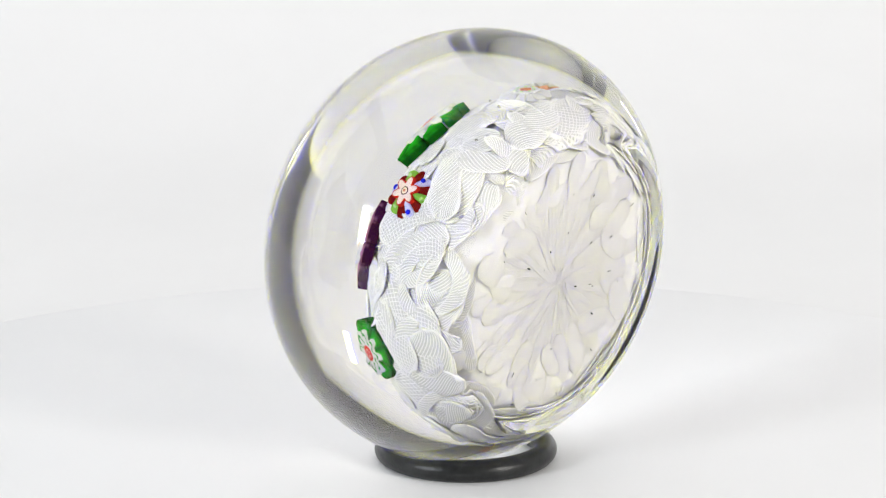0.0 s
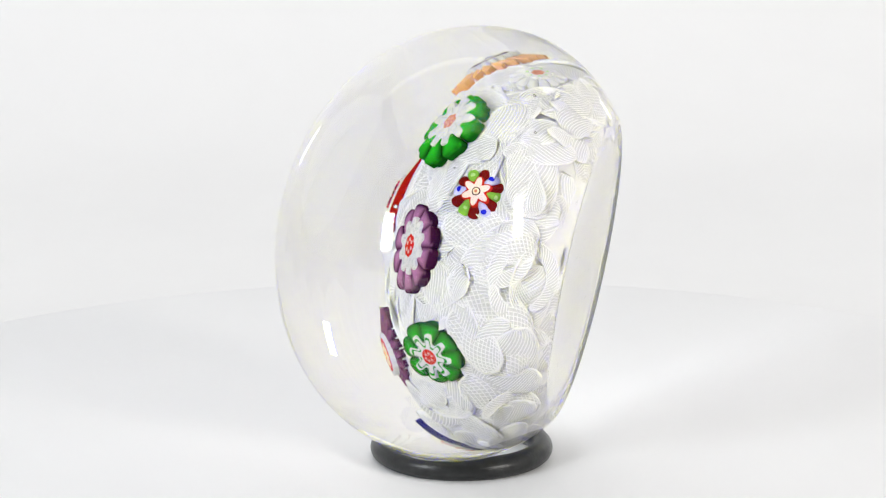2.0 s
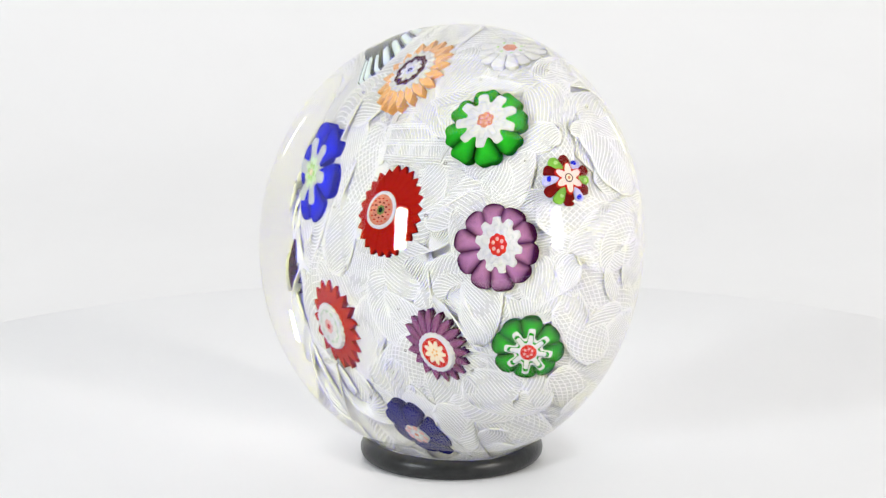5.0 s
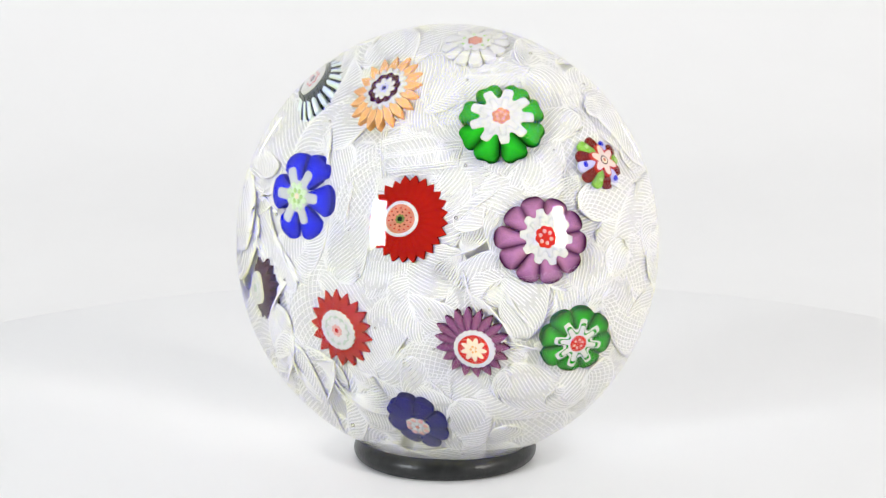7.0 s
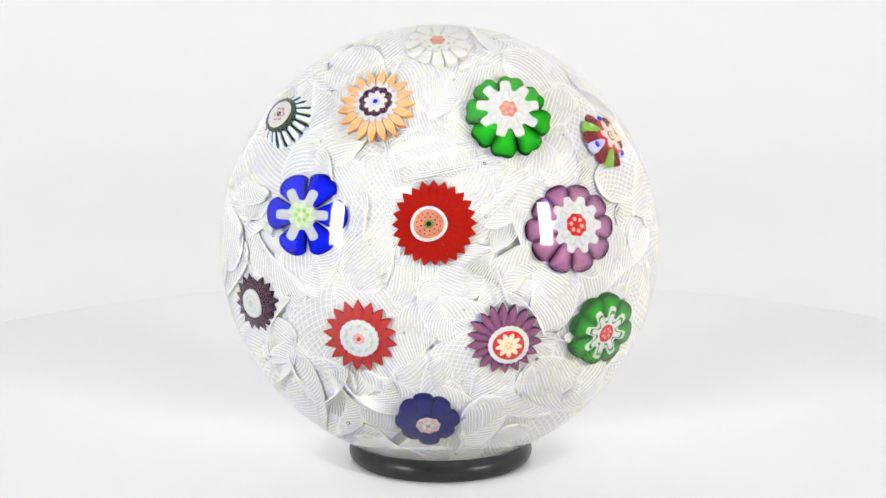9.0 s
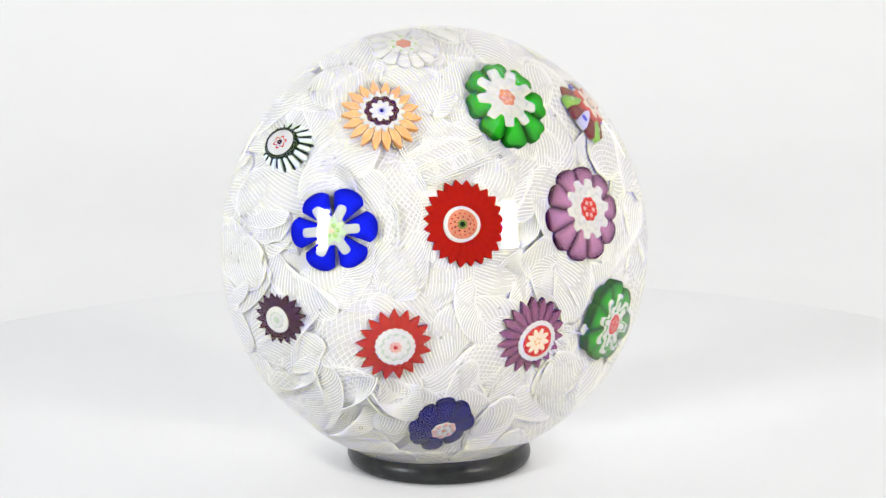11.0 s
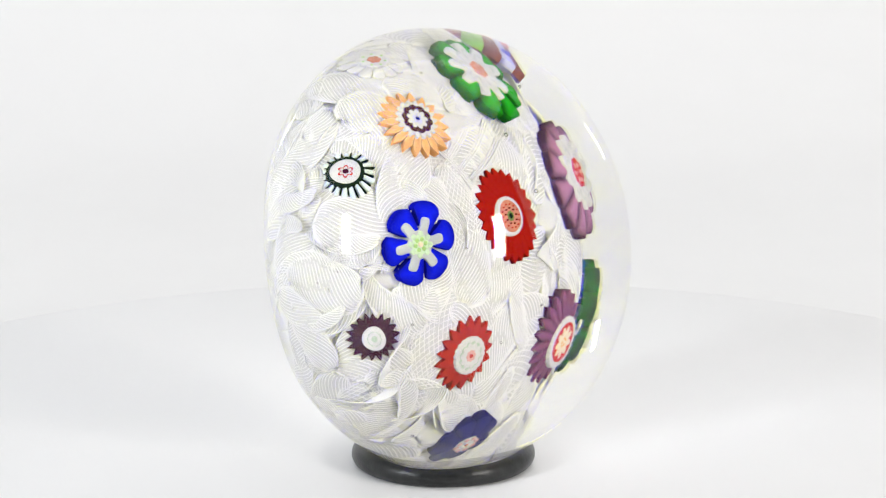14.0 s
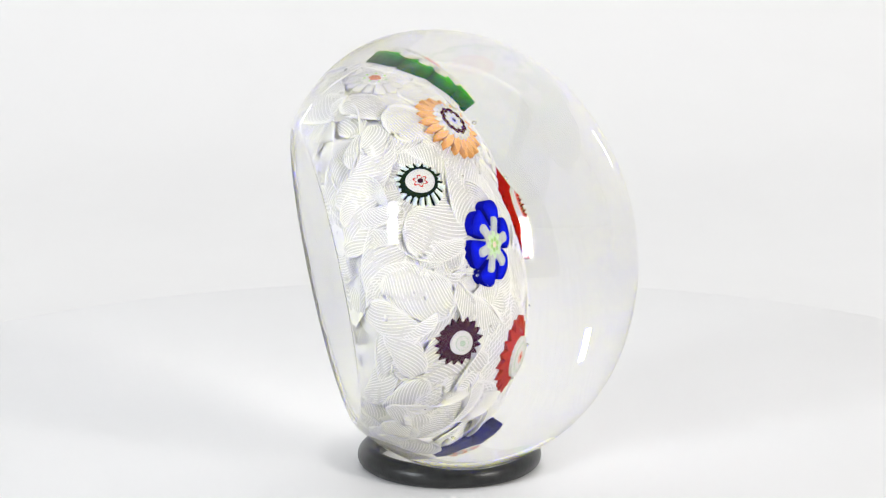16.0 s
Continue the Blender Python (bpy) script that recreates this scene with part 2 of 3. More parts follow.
def lace_mesh(kind, length, width, turns, threads, bend, radius, round_by=27.0, thick=0.042):
    """A length of filigree cane along x: white threads wound on a flattened clear rod, laid in a twisted band, crossing in a lattice, or woven."""
    verts, faces, steps = [], [], max(22, int(abs(turns) * 24))

    def bent(x, y, z):
        a = x * bend / length
        big = length / bend
        q = Vector(((big - y) * math.sin(a), big - (big - y) * math.cos(a), z))
        q.z -= (q.x ** 2 + q.y ** 2) / (2 * round_by)          # it follows the round of the bed
        return q

    def swell(s):
        return (1 - abs(2 * s - 1) ** 3.5) ** 0.5 * 0.9 + 0.1
    for way in ((1, -1) if kind == "lattice" else (1,)):
        for k in range(threads if kind != "basket" else 0):
            pts = []
            for i in range(steps + 1):
                s = i / steps
                x = (s - 0.5) * length
                turn = way * 2 * math.pi * turns * s
                if kind == "band":
                    y = (k / (threads - 1) - 0.5) * width
                    q = bent(x, y * math.cos(turn), y * math.sin(turn) * 0.4)
                else:
                    a = turn + 2 * math.pi * k / threads
                    q = bent(x, width / 2 * math.cos(a) * swell(s), width * thick * math.sin(a) * swell(s))
                pts.append(q * MM)
            tube(verts, faces, pts, radius * MM, 4)
    if kind == "basket":
        for k in range(12):
            y = (k // 3 / 3 - 0.5) * width + (k % 3 - 1) * 0.36
            tube(verts, faces, [bent((i / steps - 0.5) * length, y * (1 - 0.18 * i / steps) + 0.7 * math.sin(i / steps * 3), 0.0) * MM for i in range(steps + 1)], radius * MM, 4)
        for k in range(15):
            x = (k // 3 / 4 - 0.5) * length + (k % 3 - 1) * 0.34
            tube(verts, faces, [bent(x + 1.4 * (i / 8 - 0.5), (i / 8 - 0.5) * width * 1.05, -0.08) * MM for i in range(9)], radius * MM, 4)
    # the clouded heart of the rod, one sheet through its middle
    inner, base, across, along = len(faces), len(verts), 6, 14
    wide = 0.5 if kind in ("rod", "lattice") else 0.0
    for i in range(along + 1):
        for k in range(across + 1):
            f = 2 * k / across - 1
            verts.append(bent((i / along - 0.5) * length, width * wide * f * swell(i / along), (width * thick * math.sqrt(1 - f * f) + radius * 0.55) * swell(i / along)) * MM)
    if wide:
        for i in range(along):
            for k in range(across):
                q = base + i * (across + 1) + k
                faces.append((q, q + 1, q + across + 2, q + across + 1))
    me = mesh_of("lace_cane", verts, faces, LACE)
    me.materials.append(CLOUD)
    me.polygons.foreach_set("material_index", [0] * inner + [1] * (len(faces) - inner))
    return me


def joined(name, pieces, mat):
    """One mesh of many: pieces of (mesh, pose)."""
    verts, faces = [], []
    for me, m in pieces:
        base = len(verts)
        verts += [m @ v.co for v in me.vertices]
        faces += [tuple(base + q for q in f.vertices) for f in me.polygons]
    return mesh_of(name, verts, faces, mat)


def disc(name, outline, front, back, z0, z1, mat, dome=0.0):
    """A slab with an outline radius(angle), front radius scale and back radius scale; its front swells by dome."""
    n = len(outline)
    rows = [(back, z0), (front * 1.02, z1 - 0.06), (front * 0.985, z1), (front * 0.7, z1 + dome * 0.7)]
    verts, faces = [], []
    for k, z in rows:
        for i, r in enumerate(outline):
            a = 2 * math.pi * i / n
            verts.append(Vector((r * k * math.cos(a), r * k * math.sin(a), z)) * MM)
    verts.append(Vector((0, 0, z1 + dome)) * MM)
    for q in range(len(rows) - 1):
        for i in range(n):
            j = (i + 1) % n
            faces.append((q * n + i, q * n + j, (q + 1) * n + j, (q + 1) * n + i))
    for i in range(n):
        faces.append(((len(rows) - 1) * n + i, (len(rows) - 1) * n + (i + 1) % n, len(verts) - 1))
    return mesh_of(name, verts, faces, mat)


def lobed(radius, lobes, depth, sharp=1.0, phase=0.0, n=96):
    out = []
    for i in range(n):
        c = 0.5 + 0.5 * math.tanh(2.6 * (math.cos(lobes * (2 * math.pi * i / n + phase)) - sharp)) if sharp < 1 else abs(math.cos(lobes * (2 * math.pi * i / n + phase) / 2)) ** sharp
        out.append(radius * (1 - depth + depth * c))
    return out


def petal_mesh(name, n, r0, r1, height, mat, style, fill=0.93, fall=0):
    """One petal of a cane, pointing along x: a puffed wedge that falls away from the core, pointed or round at its end."""
    half = math.pi / n * fill
    verts, faces, cols, rows = [], [], 10, 7
    drop, puffs, ease = {"point": (0.95, 0.0 if n > 20 else 0.045, 1.0), "round": (0.75, 0.07, 1.4), "notch": (0.7, 0.11, 1.5)}[style]
    drop = fall or drop

    def reach(f):
        if style == "point":
            return r1 * (1 - (0.145 if n > 20 else 0.27) * abs(f) ** 0.95)
        if style == "notch":
            return r1 * (1 - 0.20 * abs(f) ** 4 - 0.05 * math.exp(-(f / 0.25) ** 2))
        return r1 * (1 - 0.14 * abs(f) ** 3)
    for i in range(rows + 1):
        k = i / rows
        for j in range(cols + 1):
            f = 2 * j / cols - 1
            r = r0 + (reach(f) - r0) * k
            puff = puffs * (1 - f * f) * math.sin(math.pi * min(1, k * 0.85 + 0.12))
            a = half * f
            down = (r - r0) / (r1 - r0) if style == "point" else k
            verts.append(Vector((r * math.cos(a), r * math.sin(a), puff - drop * down ** ease)) * MM)
    for i in range(rows):
        for j in range(cols):
            a = i * (cols + 1) + j
            faces.append((a, a + cols + 1, a + cols + 2, a + 1))
    rim = [j for j in range(cols + 1)][::-1] + [i * (cols + 1) for i in range(1, rows + 1)]
    rim += [rows * (cols + 1) + j for j in range(1, cols + 1)] + [i * (cols + 1) + cols for i in range(rows - 1, 0, -1)]
    base = len(verts)
    verts += [verts[q].copy() for q in rim]
    low = len(verts)
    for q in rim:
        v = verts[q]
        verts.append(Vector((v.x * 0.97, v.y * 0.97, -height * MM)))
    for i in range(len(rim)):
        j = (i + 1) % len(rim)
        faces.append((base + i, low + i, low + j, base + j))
    return mesh_of(name, verts, faces, mat)


CANES = []


def cane(parent, rim, lean, side, core, radius, turn, petals, layers, label, dots=(), height=2.0, fall=0, sheath=True):
    """One millefiori cane. rim, core: the middles of its petal tips and of its face; lean, side: its tilt from the axis, outward and aslant;
    petals: (count, inner, style, materials in turn, fill); layers: (name, radius, lobes, depth, sharp, material) from the back up; dots: (name, ring radius, count, size, material, first angle)."""
    rim, core = Vector(rim), Vector(core)
    a, lean, side = math.atan2(rim.y, rim.x), radians(lean), radians(side)
    normal = Vector((math.sin(lean) * math.cos(a), math.sin(lean) * math.sin(a), math.cos(lean))) * math.cos(side) + Vector((-math.sin(a), math.cos(a), 0)) * math.sin(side)
    p = rim + normal * 0.85
    hub = new("millefiori_cane")
    hub.parent = parent
    hub.matrix_basis = Matrix.Translation(p * MM) @ normal.to_track_quat("Z", "Y").to_matrix().to_4x4() @ pose(0, 0, 0, 0, 0, turn)
    tagged(hub, label)
    aside = hub.matrix_basis.inverted() @ (core * MM)
    twist = random.uniform(0, 180)
    aside = Matrix.Translation((aside.x, aside.y, 0)) @ pose(0, 0, 0, 0, 0, twist) @ Matrix.Diagonal((1.06, 0.94, 1, 1)) @ pose(0, 0, 0, 0, 0, -twist)
    CANES.append((p, normal, radius))
    if sheath:
        # white threads round the rod under the petals
        verts, faces = [], []
        number = int(radius * 7)
        for i in range(number):
            b = 2 * math.pi * i / number
            tube(verts, faces, [Vector((radius * k * math.cos(b + w), radius * k * math.sin(b + w), z)) * MM for k, w, z in ((0.78, 0, -1.2), (0.82, 0.03, -1.8), (0.85, 0.08, -2.4), (0.86, 0.14, -3.0))], 0.13 * MM, 4)
        part("sheath", mesh_of("sheath", verts, faces, LACE), hub, None, "white threads round the rod")
    count, inner, style, mats, fill = petals
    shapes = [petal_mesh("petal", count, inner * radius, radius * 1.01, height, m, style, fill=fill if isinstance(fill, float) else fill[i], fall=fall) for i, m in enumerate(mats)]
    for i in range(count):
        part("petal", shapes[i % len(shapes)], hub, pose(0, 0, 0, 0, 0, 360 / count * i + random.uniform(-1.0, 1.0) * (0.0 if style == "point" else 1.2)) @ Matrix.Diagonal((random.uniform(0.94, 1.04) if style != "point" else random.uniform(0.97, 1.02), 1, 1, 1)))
    top = 0.08
    for name, size, lobes, depth, sharp, mat in layers:
        outline = lobed(size * radius, lobes, depth, sharp) if lobes else [size * radius * (1 + 0.02 * math.sin(3 * i / 48 * 6.283)) for i in range(48)]
        part(name, disc(name, outline, 1.0, 1.03, -height * 0.9, top + 0.06, mat, 0.03), hub, aside)
        top += 0.05
    for name, ring, number, size, mat, *start in dots:
        bead = spun(name, [(0, 0.10 * MM), (size * radius * 0.6 * MM, 0.08 * MM), (size * radius * MM, 0), (size * radius * MM, -0.2 * MM), (0, -0.2 * MM)], mat, 10)
        for i in range(number):
            a = 2 * math.pi * i / number + radians(sum(start))
            part(name, bead, hub, aside @ Matrix.Translation((ring * radius * math.cos(a) * MM, ring * radius * math.sin(a) * MM, ((top + 0.02) if ring < 0.6 else 0.06 - (fall or 0.75) * ((ring - inner) / (1 - inner)) ** 1.4) * MM)))
        top += 0.05
    return hub


def paperweight():
    ob = new("paperweight")
    tagged(ob, "clear glass millefiori paperweight with white lace, standing on its edge", "paperweight")
    glass = part("glass_body", spun("glass_body", glass_rows(), GLASS, 192), ob, None, "clear polished glass dome with a flat base")
    glass.visible_shadow = False
    part("lace_ground", lace_ground(), ob, None, "cloudy white ground behind the lace")
    canes(ob)
    lace(ob)
    seeds(ob)
    return ob


def seeds(ob):
    """A few air bubbles over the lace, and dark flecks left under it at the base."""
    rnd = random.Random(21)
    ball = [(0, 1.0)] + [(math.sin(math.pi * i / 8), math.cos(math.pi * i / 8)) for i in range(1, 8)] + [(0, -1.0)]
    bubble = spun("bubble", [(r * 0.17 * MM, z * 0.17 * MM) for r, z in ball], GLASS, 16)
    bubble.flip_normals()
    fleck = spun("fleck", [(r * 0.16 * MM, z * 0.10 * MM) for r, z in ball], BLACKISH, 10)
    for i in range(26):
        r, z, slope = bed(rnd.uniform(0.1, 0.62))
        a, up = rnd.uniform(0, 6.283), rnd.uniform(0.35, 0.8)
        d = math.sin(radians(slope)), math.cos(radians(slope))
        part("bubble", bubble, ob, pose((r + d[0] * up) * math.cos(a) * MM, (r + d[0] * up) * math.sin(a) * MM, (z + d[1] * up) * MM) @ Matrix.Scale(rnd.uniform(0.6, 1.5), 4))
    for i in range(22):
        a, r = rnd.uniform(0, 6.283), rnd.uniform(4, 21)
        part("fleck", fleck, ob, pose(r * math.cos(a) * MM, r * math.sin(a) * MM, -19.3 * MM, 0, 0, math.degrees(a)) @ Matrix.Diagonal((rnd.uniform(0.5, 3.5), rnd.uniform(0.4, 1.0), 1, 1)))


def canes(ob):
    cane(ob, (-0.56, 3.32, 8.12), 9.9, 0.5, (-1.3, 3.36, 9.07), 5.9, 4, (24, 0.3, "point", (RED_PETAL,), 1.0), (("collar", 0.42, 0, 0, 1, WHITE), ("core", 0.35, 0, 0, 1, SALMON), ("eye", 0.12, 8, 0.2, 1, OLIVE), ("pupil", 0.06, 0, 0, 1, BLACKISH)),
         "red saw-toothed cane with a salmon core", (("bead", 0.27, 14, 0.018, RED), ("bead", 0.18, 9, 0.018, GARNET)))
    # pale grey disc: shade between the raised white lobes, put in as colour
    cane(ob, (17.54, 2.41, 4.31), 27.7, 1, (18.5, 2.95, 4.7), 6.12, 10, (10, 0.3, "round", (PURPLE_PETAL,), 1.0), (("flower", 0.60, 10, 0.22, -0.2, WHITE), ("crease_shade", 0.46, 10, 0.30, -0.1, PALE), ("inner_flower", 0.41, 10, 0.30, -0.1, WHITE), ("core", 0.25, 8, 0.12, 1, SCARLET)),
         "purple ten-petalled cane with a white flower", (("bead", 0.13, 6, 0.05, PINK),))
    # again a grey disc stands in for the shade between white lobes
    cane(ob, (9.18, 17.3, 3.5), 37.5, 0.4, (9.25, 18.35, 3.7), 5.75, 20, (8, 0.3, "notch", (GREEN_PETAL,), 1.0), (("flower", 0.72, 9, 0.34, -0.25, WHITE), ("crease_shade", 0.54, 9, 0.40, -0.1, PALE), ("inner_flower", 0.48, 9, 0.40, -0.1, WHITE), ("core", 0.22, 6, 0.2, 1, SALMON)),
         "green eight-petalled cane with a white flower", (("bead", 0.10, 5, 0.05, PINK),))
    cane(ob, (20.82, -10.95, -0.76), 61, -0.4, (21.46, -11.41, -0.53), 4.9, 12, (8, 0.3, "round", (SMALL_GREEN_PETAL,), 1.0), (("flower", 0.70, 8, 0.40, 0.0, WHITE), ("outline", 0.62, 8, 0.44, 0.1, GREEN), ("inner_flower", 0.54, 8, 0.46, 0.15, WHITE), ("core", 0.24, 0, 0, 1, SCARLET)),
         "green cane with a double white outline", (("bead", 0.12, 6, 0.045, PINK),))
    cane(ob, (21.1, 13.3, -3.05), 80, 0, (21.8, 13.76, -2.9), 3.75, 0, (12, 0.2, "round", (GARNET, LIME, GARNET, LAVENDER), 0.97), (("ring", 0.60, 6, 0.36, 1.6, RED), ("star", 0.56, 6, 0.48, 1.6, BLUSH), ("eye", 0.17, 0, 0, 1, PLUM), ("core", 0.13, 0, 0, 1, CREAM), ("pupil", 0.06, 0, 0, 1, SALMON)),
         "small cane of red, green and lavender rods round a star", (("bead", 0.74, 3, 0.11, BLUE, 90), ("bead", 0.74, 3, 0.07, WHITE, 90), ("bead", 0.72, 3, 0.09, LEAF, 30)), fall=1.4, sheath=False)
    cane(ob, (8.9, -12.39, 5.56), 27.8, -5.7, (9.54, -13.29, 6.01), 5.1, 8, (18, 0.3, "point", (MAUVE_PETAL,), 1.0), (("collar", 0.54, 22, 0.06, 1, WHITE), ("core", 0.42, 0, 0, 1, SCARLET), ("star", 0.35, 9, 0.38, 1.2, CREAM)),
         "mauve pointed cane with a red core and cream star", (("bead", 0.08, 5, 0.035, ORANGE),))
    cane(ob, (-10.44, -11.98, 4.74), 29.1, 1.9, (-10.71, -12.48, 5.64), 5.07, 3, (17, 0.3, "point", (SCARLET_PETAL,), 1.0), (("collar", 0.52, 20, 0.07, 1, WHITE), ("flower", 0.40, 12, 0.12, 1, SAGE), ("inner_flower", 0.36, 10, 0.2, 1, WHITE), ("core", 0.17, 8, 0.2, 1, PINK), ("pupil", 0.06, 0, 0, 1, RED)),
         "scarlet pointed cane with a white lace core")
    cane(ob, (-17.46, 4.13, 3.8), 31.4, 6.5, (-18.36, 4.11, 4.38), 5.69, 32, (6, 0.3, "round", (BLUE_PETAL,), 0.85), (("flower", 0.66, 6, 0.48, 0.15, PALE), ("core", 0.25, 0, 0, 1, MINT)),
         "bright blue six-petalled cane with a pale flower", (("bead", 0.27, 8, 0.075, MINT), ("bead", 0.14, 6, 0.055, LEAF), ("bead", 0.0, 1, 0.07, CREAM)))
    cane(ob, (-8.35, 18.45, 2.65), 41, 0.1, (-8.45, 19.1, 3.05), 5.25, 0, (18, 0.3, "point", (ORANGE_PETAL,), 0.90), (("star", 0.58, 18, 0.22, 1.2, WHITE), ("ring", 0.44, 10, 0.12, 1, PLUM), ("inner_star", 0.31, 9, 0.28, 1, WHITE), ("core", 0.13, 7, 0.2, 1, LAVENDER), ("pupil", 0.06, 0, 0, 1, NAVY)),
         "orange pointed cane with a plum and white core")
    cane(ob, (-19.5, 15.5, -4.1), 76, 0, (-20.14, 16.0, -3.9), 4.0, 0, (36, 0.3, "round", (TEAL, BLACKISH), (1.44, 0.50)), (("ring", 0.62, 24, 0.06, 1, BLACKISH), ("collar", 0.50, 0, 0, 1, WHITE), ("star", 0.27, 6, 0.42, 1.2, SCARLET), ("inner_star", 0.21, 6, 0.42, 1.2, WHITE), ("core", 0.10, 0, 0, 1, PLUM)),
         "black and white striped cane with a star core", fall=1.9, height=2.6, sheath=False)
    cane(ob, (-22.85, -7.45, -2.77), 68, -5, (-23.6, -7.7, -2.45), 3.71, 5, (18, 0.3, "point", (PLUM_PETAL,), 1.0), (("collar", 0.46, 0, 0, 1, WHITE), ("ring", 0.30, 10, 0.12, 1, SAGE), ("inner_ring", 0.26, 0, 0, 1, WHITE), ("core", 0.12, 0, 0, 1, SAGE)),
         "dark plum pointed cane with a white core", sheath=False)
    cane(ob, (-1.6, -22.5, -0.43), 60, 0, (-1.37, -23.45, 0.0), 4.2, 10, (8, 0.25, "round", (NAVY_PETAL,), 0.97), (("core", 0.36, 8, 0.12, 1, PALE),),
         "navy blue eight-petalled cane with a pink core", (("bead", 0.28, 8, 0.085, PINK), ("bead", 0.13, 5, 0.07, WHITE), ("bead", 0.0, 1, 0.06, SALMON)))
    cane(ob, (-0.35, 24.8, -4.15), 67, 0, (-0.37, 25.57, -3.82), 4.0, 0, (12, 0.3, "round", (OPAL,), 0.97), (("collar", 0.55, 12, 0.15, 1, OPAL), ("core", 0.24, 6, 0.2, 1, SALMON)),
         "white cane with a salmon core", (("bead", 0.38, 7, 0.05, LEAF),), sheath=False)


def lace(ob):
    """The filigree canes that lie all over the bed."""
    rnd = random.Random(7)
    kinds = [lace_mesh("rod", 14, 7.0, 0.9, 26, 0.8, 0.11), lace_mesh("rod", 18, 5.8, 1.6, 22, 1.3, 0.11), lace_mesh("rod", 12, 7.4, 0.55, 32, 0.5, 0.11),
             lace_mesh("rod", 22, 3.2, 3.2, 14, 3.6, 0.11), lace_mesh("rod", 15, 6.4, -1.1, 25, -1.0, 0.11), lace_mesh("rod", 17, 5.6, 1.3, 20, 1.8, 0.11),
             lace_mesh("lattice", 15, 7.5, 0.5, 24, -1.1, 0.09), lace_mesh("band", 15, 4.6, 1.0, 13, 0.6, 0.13), lace_mesh("rod", 13, 8.0, 0.4, 34, 1.0, 0.11),
             lace_mesh("rod", 24, 2.4, 4.5, 10, 5.0, 0.11), lace_mesh("lattice", 16, 6.5, 0.7, 22, 0.9, 0.09), lace_mesh("band", 12, 5.4, 0.6, 15, -0.9, 0.13),
             lace_mesh("rod", 12, 4.2, 0.8, 18, 0.6, 0.10), lace_mesh("rod", 10, 5.0, -0.5, 22, -0.7, 0.10)]
    placed = []
    placed = []
    # two woven pieces, over the rest
    for x, y, turn, me in ((-1.0, 14.0, 12, lace_mesh("basket", 11.5, 7.4, 0.24, 5, 0.35, 0.15)), (-23.4, 4.2, 80, lace_mesh("basket", 7.5, 4.4, 0.24, 5, 0.3, 0.13))):
        k = math.asin(math.hypot(x, y) / 26.4)
        slope = math.atan2(19.05 * math.sin(k), 26.4 * math.cos(k))
        r = math.hypot(x, y)
        d = Vector((math.sin(slope) * x / r, math.sin(slope) * y / r, math.cos(slope)))
        v = Vector((x, y, -10.5 + 19.05 * math.cos(k)))
        part("lace_cane", me, ob, Matrix.Translation((v + d * 0.15) * MM) @ d.to_track_quat("Z", "Y").to_matrix().to_4x4() @ pose(0, 0, 0, 0, 0, turn))
        placed.append(v)
    tries = 0
    while len(placed) < 225 and tries < 20000:
        tries += 1
        s = rnd.uniform(0.0, 0.75)
        r, z, slope = bed(s)
        if rnd.random() > (r + 2) / 28.6:
            continue
        a = rnd.uniform(0, 2 * math.pi)
        v = Vector((r * math.cos(a), r * math.sin(a), z))
        if any((v - w).length < 3.2 for w in placed):
            continue
        placed.append(v)
        d = Vector((math.sin(radians(slope)) * math.cos(a), math.sin(radians(slope)) * math.sin(a), math.cos(radians(slope))))
        q = d.to_track_quat("Z", "Y").to_matrix().to_4x4()
        for attempt in range(24):
            me = rnd.choices(kinds, (4, 4, 3, 4, 4, 4, 3, 4, 2, 3, 3, 4, 5, 5))[0]
            depth = rnd.uniform(-0.45, 0.1) - attempt * 0.035
            m = Matrix.Translation((v + d * depth) * MM) @ q @ pose(0, 0, 0, rnd.uniform(-6, 6), rnd.uniform(-4, 4), rnd.uniform(0, 360))
            ends = [m @ w.co / MM for w in list(me.vertices)[::17]]
            over = any((w - p - n * (w - p).dot(n)).length < size * 0.99 and (w - p).dot(n) > -0.95 for w in ends for p, n, size in CANES if (w - p).length < 9)
            if not over and all(w.z > -18.6 and glass_value(w) < -0.12 for w in ends):
                part("lace_cane", me, ob, m)
                break
    # strands drawn together towards the middle of the back
    long = [lace_mesh("rod", 18, 1.5, 0.3, 8, 0.2, 0.08, 300), lace_mesh("rod", 15, 1.2, -0.4, 7, -0.25, 0.08, 300), lace_mesh("rod", 19, 1.0, 0.15, 6, 0.25, 0.08, 300), lace_mesh("rod", 12, 1.8, 0.4, 9, 0.4, 0.08, 300)]
    back = []
    for i in range(130):
        a = 360 / 130 * i + rnd.uniform(-4, 4)
        m = pose(0, 0, 0, 0, 0, a) @ pose(rnd.uniform(9.0, 13.5) * MM, 0, rnd.uniform(-18.10, -17.90) * MM, 180 + rnd.uniform(-8, 8), rnd.uniform(-3, 1.5), rnd.uniform(-7, 7))
        back.append((rnd.choice(long), m))
    short = [lace_mesh("rod", 9, 5.0, 0.6, 18, 0.5, 0.08, 200), lace_mesh("rod", 11, 4.2, 0.9, 14, -0.8, 0.08, 200), lace_mesh("lattice", 9, 4.6, 0.5, 14, 0.6, 0.07, 200), lace_mesh("rod", 8, 3.4, -0.7, 12, 0.9, 0.08, 200)]
    for i in range(34):
        a = 360 / 34 * i + rnd.uniform(-5, 5)
        far = rnd.uniform(14, 19.2)
        m = pose(0, 0, 0, 0, 0, a) @ pose(far * MM, 0, rnd.uniform(-18.20, -17.95) * MM, 180 + rnd.uniform(-4, 4), rnd.uniform(-3, 3), rnd.uniform(-60, 60))
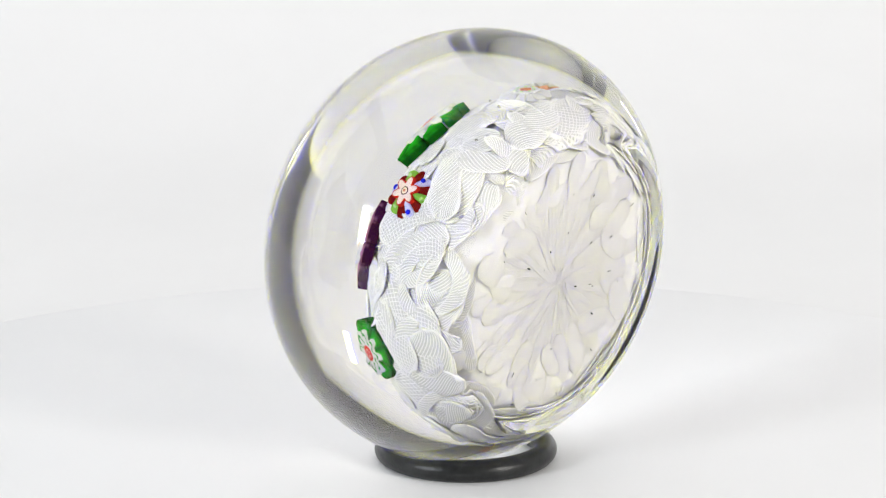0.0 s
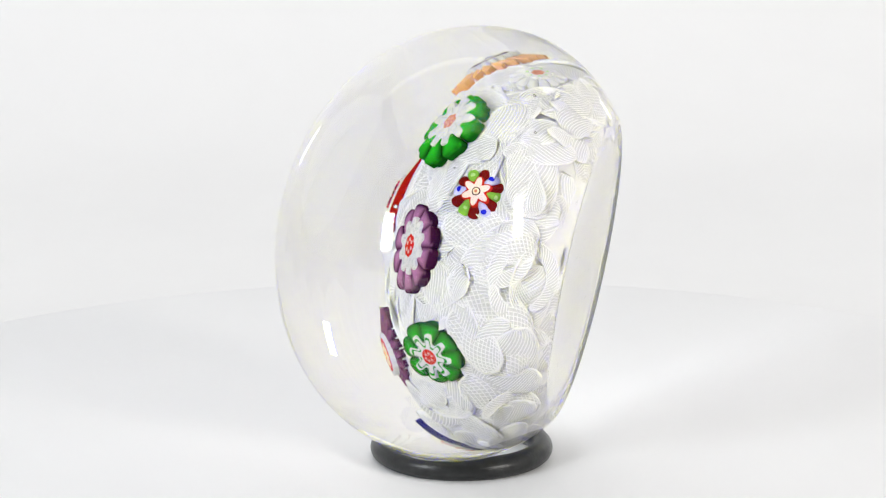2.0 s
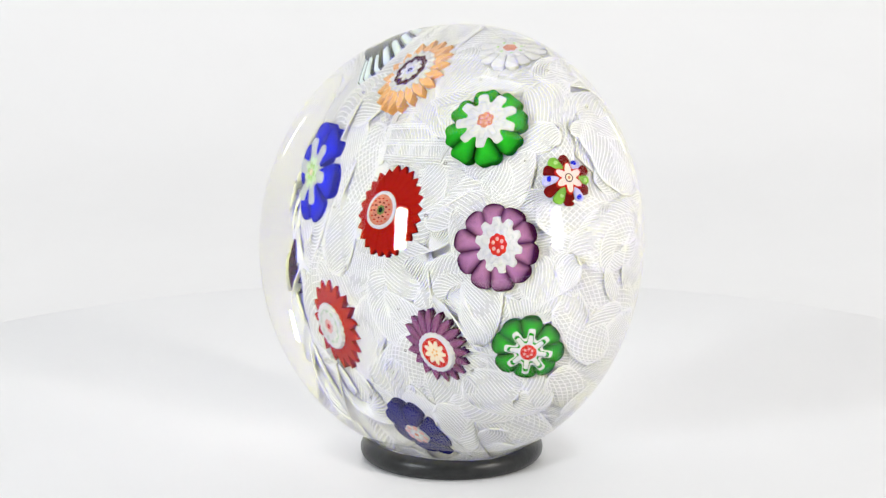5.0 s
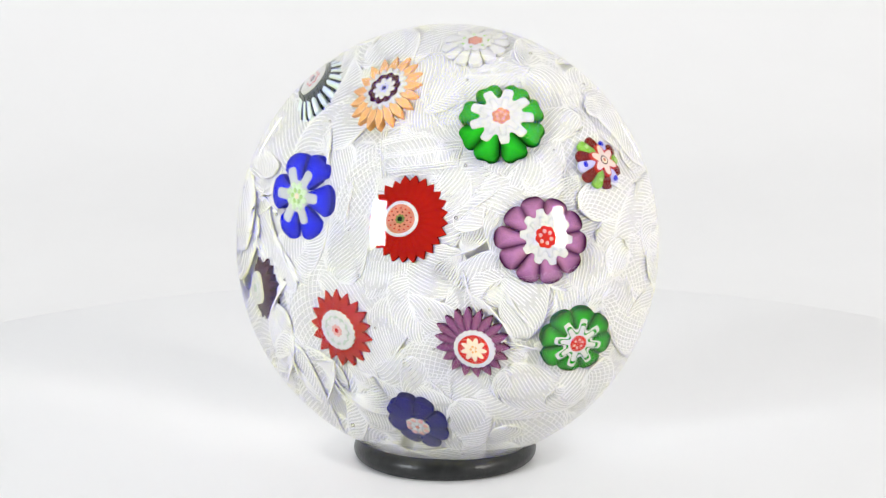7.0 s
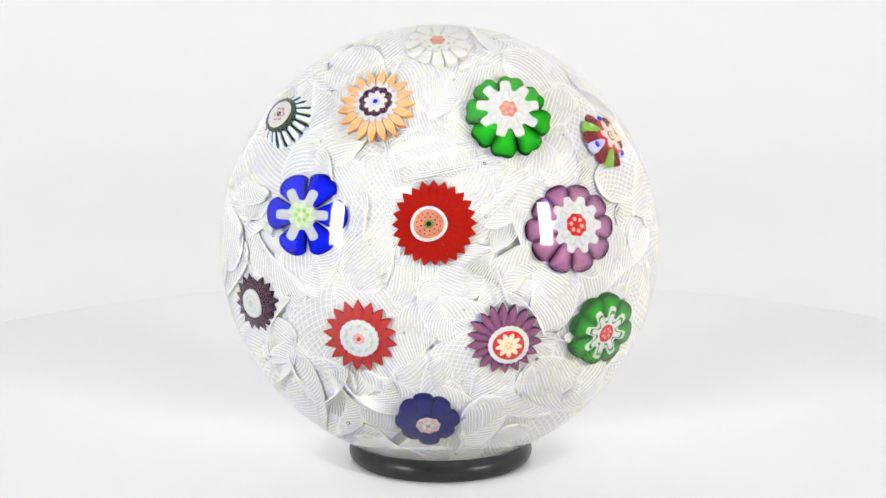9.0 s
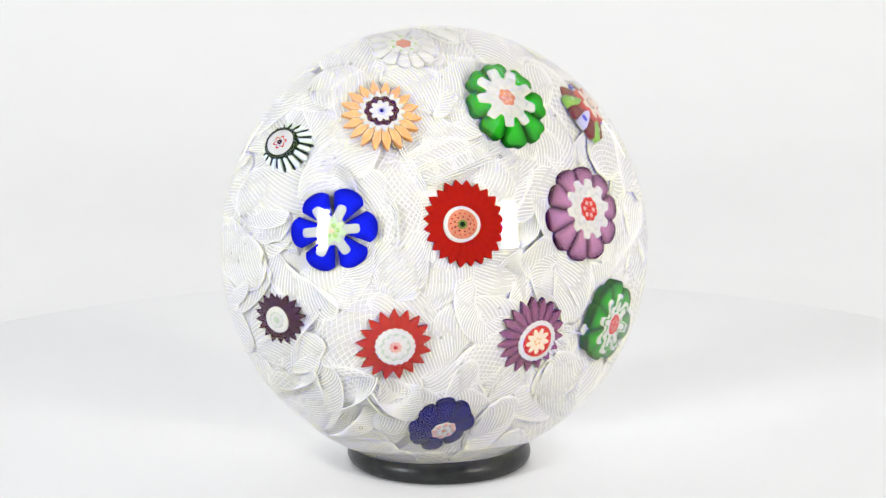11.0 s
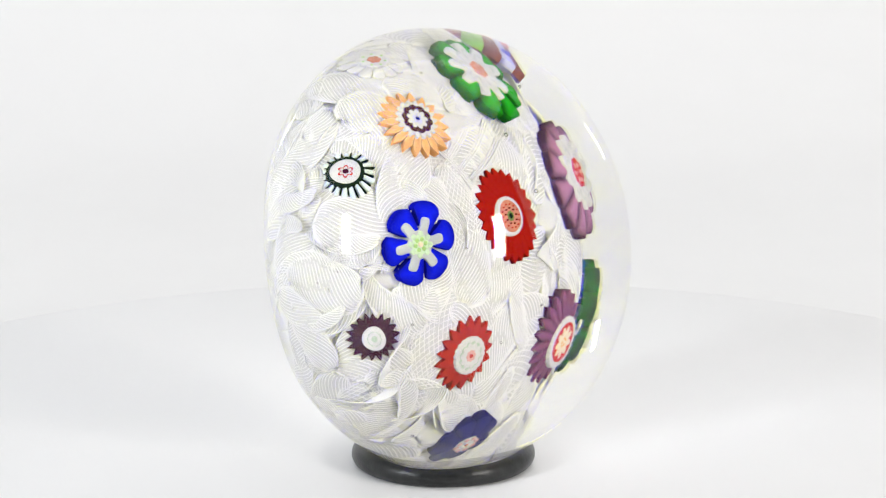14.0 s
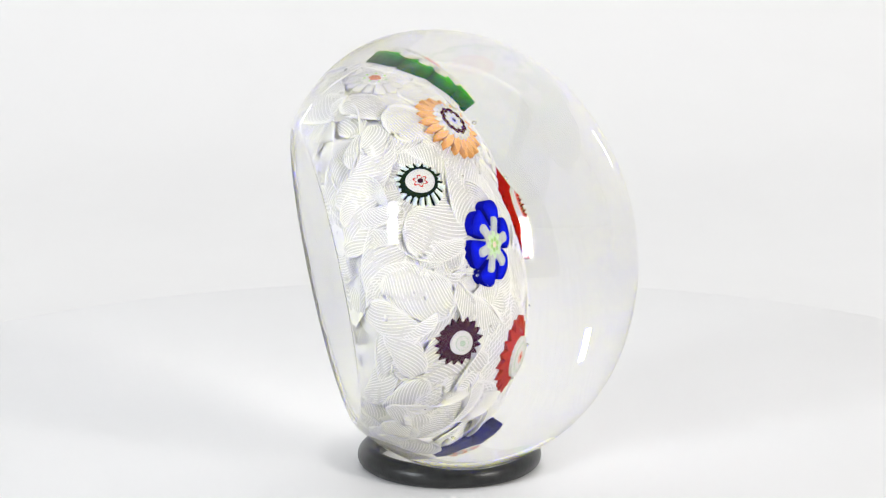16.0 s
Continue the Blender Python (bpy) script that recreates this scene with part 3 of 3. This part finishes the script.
        back.append((rnd.choice(short), m))
    tagged(part("lace_strands", joined("lace_strands", back, STRAND), ob, None, "white strands drawn together at the base"), kind="stuff")


RING_R, RING_T = 14.1, 2.0


def rubber_ring():
    """A round rubber ring, pressed flat where the glass rests on it."""
    n, sides = 128, 28
    verts, faces = [], []
    to_glass = glass_pose(T_FACE).inverted() @ ring_pose(T_FACE)
    back = to_glass.inverted()
    for i in range(n):
        a = 2 * math.pi * i / n
        for k in range(sides):
            b = 2 * math.pi * k / sides
            z = max(RING_T * math.sin(b), -RING_T + 0.12)
            v = Vector(((RING_R + RING_T * math.cos(b)) * math.cos(a), (RING_R + RING_T * math.cos(b)) * math.sin(a), z)) * MM
            g = to_glass @ v / MM
            for _ in range(60):
                if glass_value(g) > 0.004:
                    break
                g = g + g.normalized() * 0.05
            verts.append(back @ (g * MM))
    for i in range(n):
        for k in range(sides):
            j, m = (i + 1) % n, (k + 1) % sides
            faces.append((i * sides + k, j * sides + k, j * sides + m, i * sides + m))
    ob = new("rubber_ring", mesh_of("rubber_ring", verts, faces, RUBBER))
    return tagged(ob, "black rubber ring propping up the glass paperweight", "ring")


def spin(t):
    return pose(0, 0, 0, 0, 0, SPIN * (t - T_FACE))


def glass_pose(t):
    az, lift = radians(267.632), radians(9.570)
    axis = Vector((math.cos(az) * math.cos(lift), math.sin(az) * math.cos(lift), math.sin(lift)))
    side = Vector((-math.sin(az), math.cos(az), 0))
    up = axis.cross(side)
    m = Matrix((side, up, axis)).transposed().to_4x4()
    return spin(t) @ Matrix.Translation((-2.287 * MM, 2.810 * MM, 38.40 * MM)) @ m


def ring_pose(t):
    a = radians(21.98 + 14.59 * T_FACE)
    return spin(t) @ pose(2.436 * MM * math.cos(a), 2.436 * MM * math.sin(a), (RING_T - 0.1) * MM)


studio()
TABLE_THING = turntable()
RING_THING = rubber_ring()
WEIGHT_THING = paperweight()


def motions():
    times = [0.5 * i for i in range(33)]
    walk(TABLE_THING, [(t, spin(t)) for t in times])
    walk(RING_THING, [(t, ring_pose(t)) for t in times])
    walk(WEIGHT_THING, [(t, glass_pose(t)) for t in times])


motions()
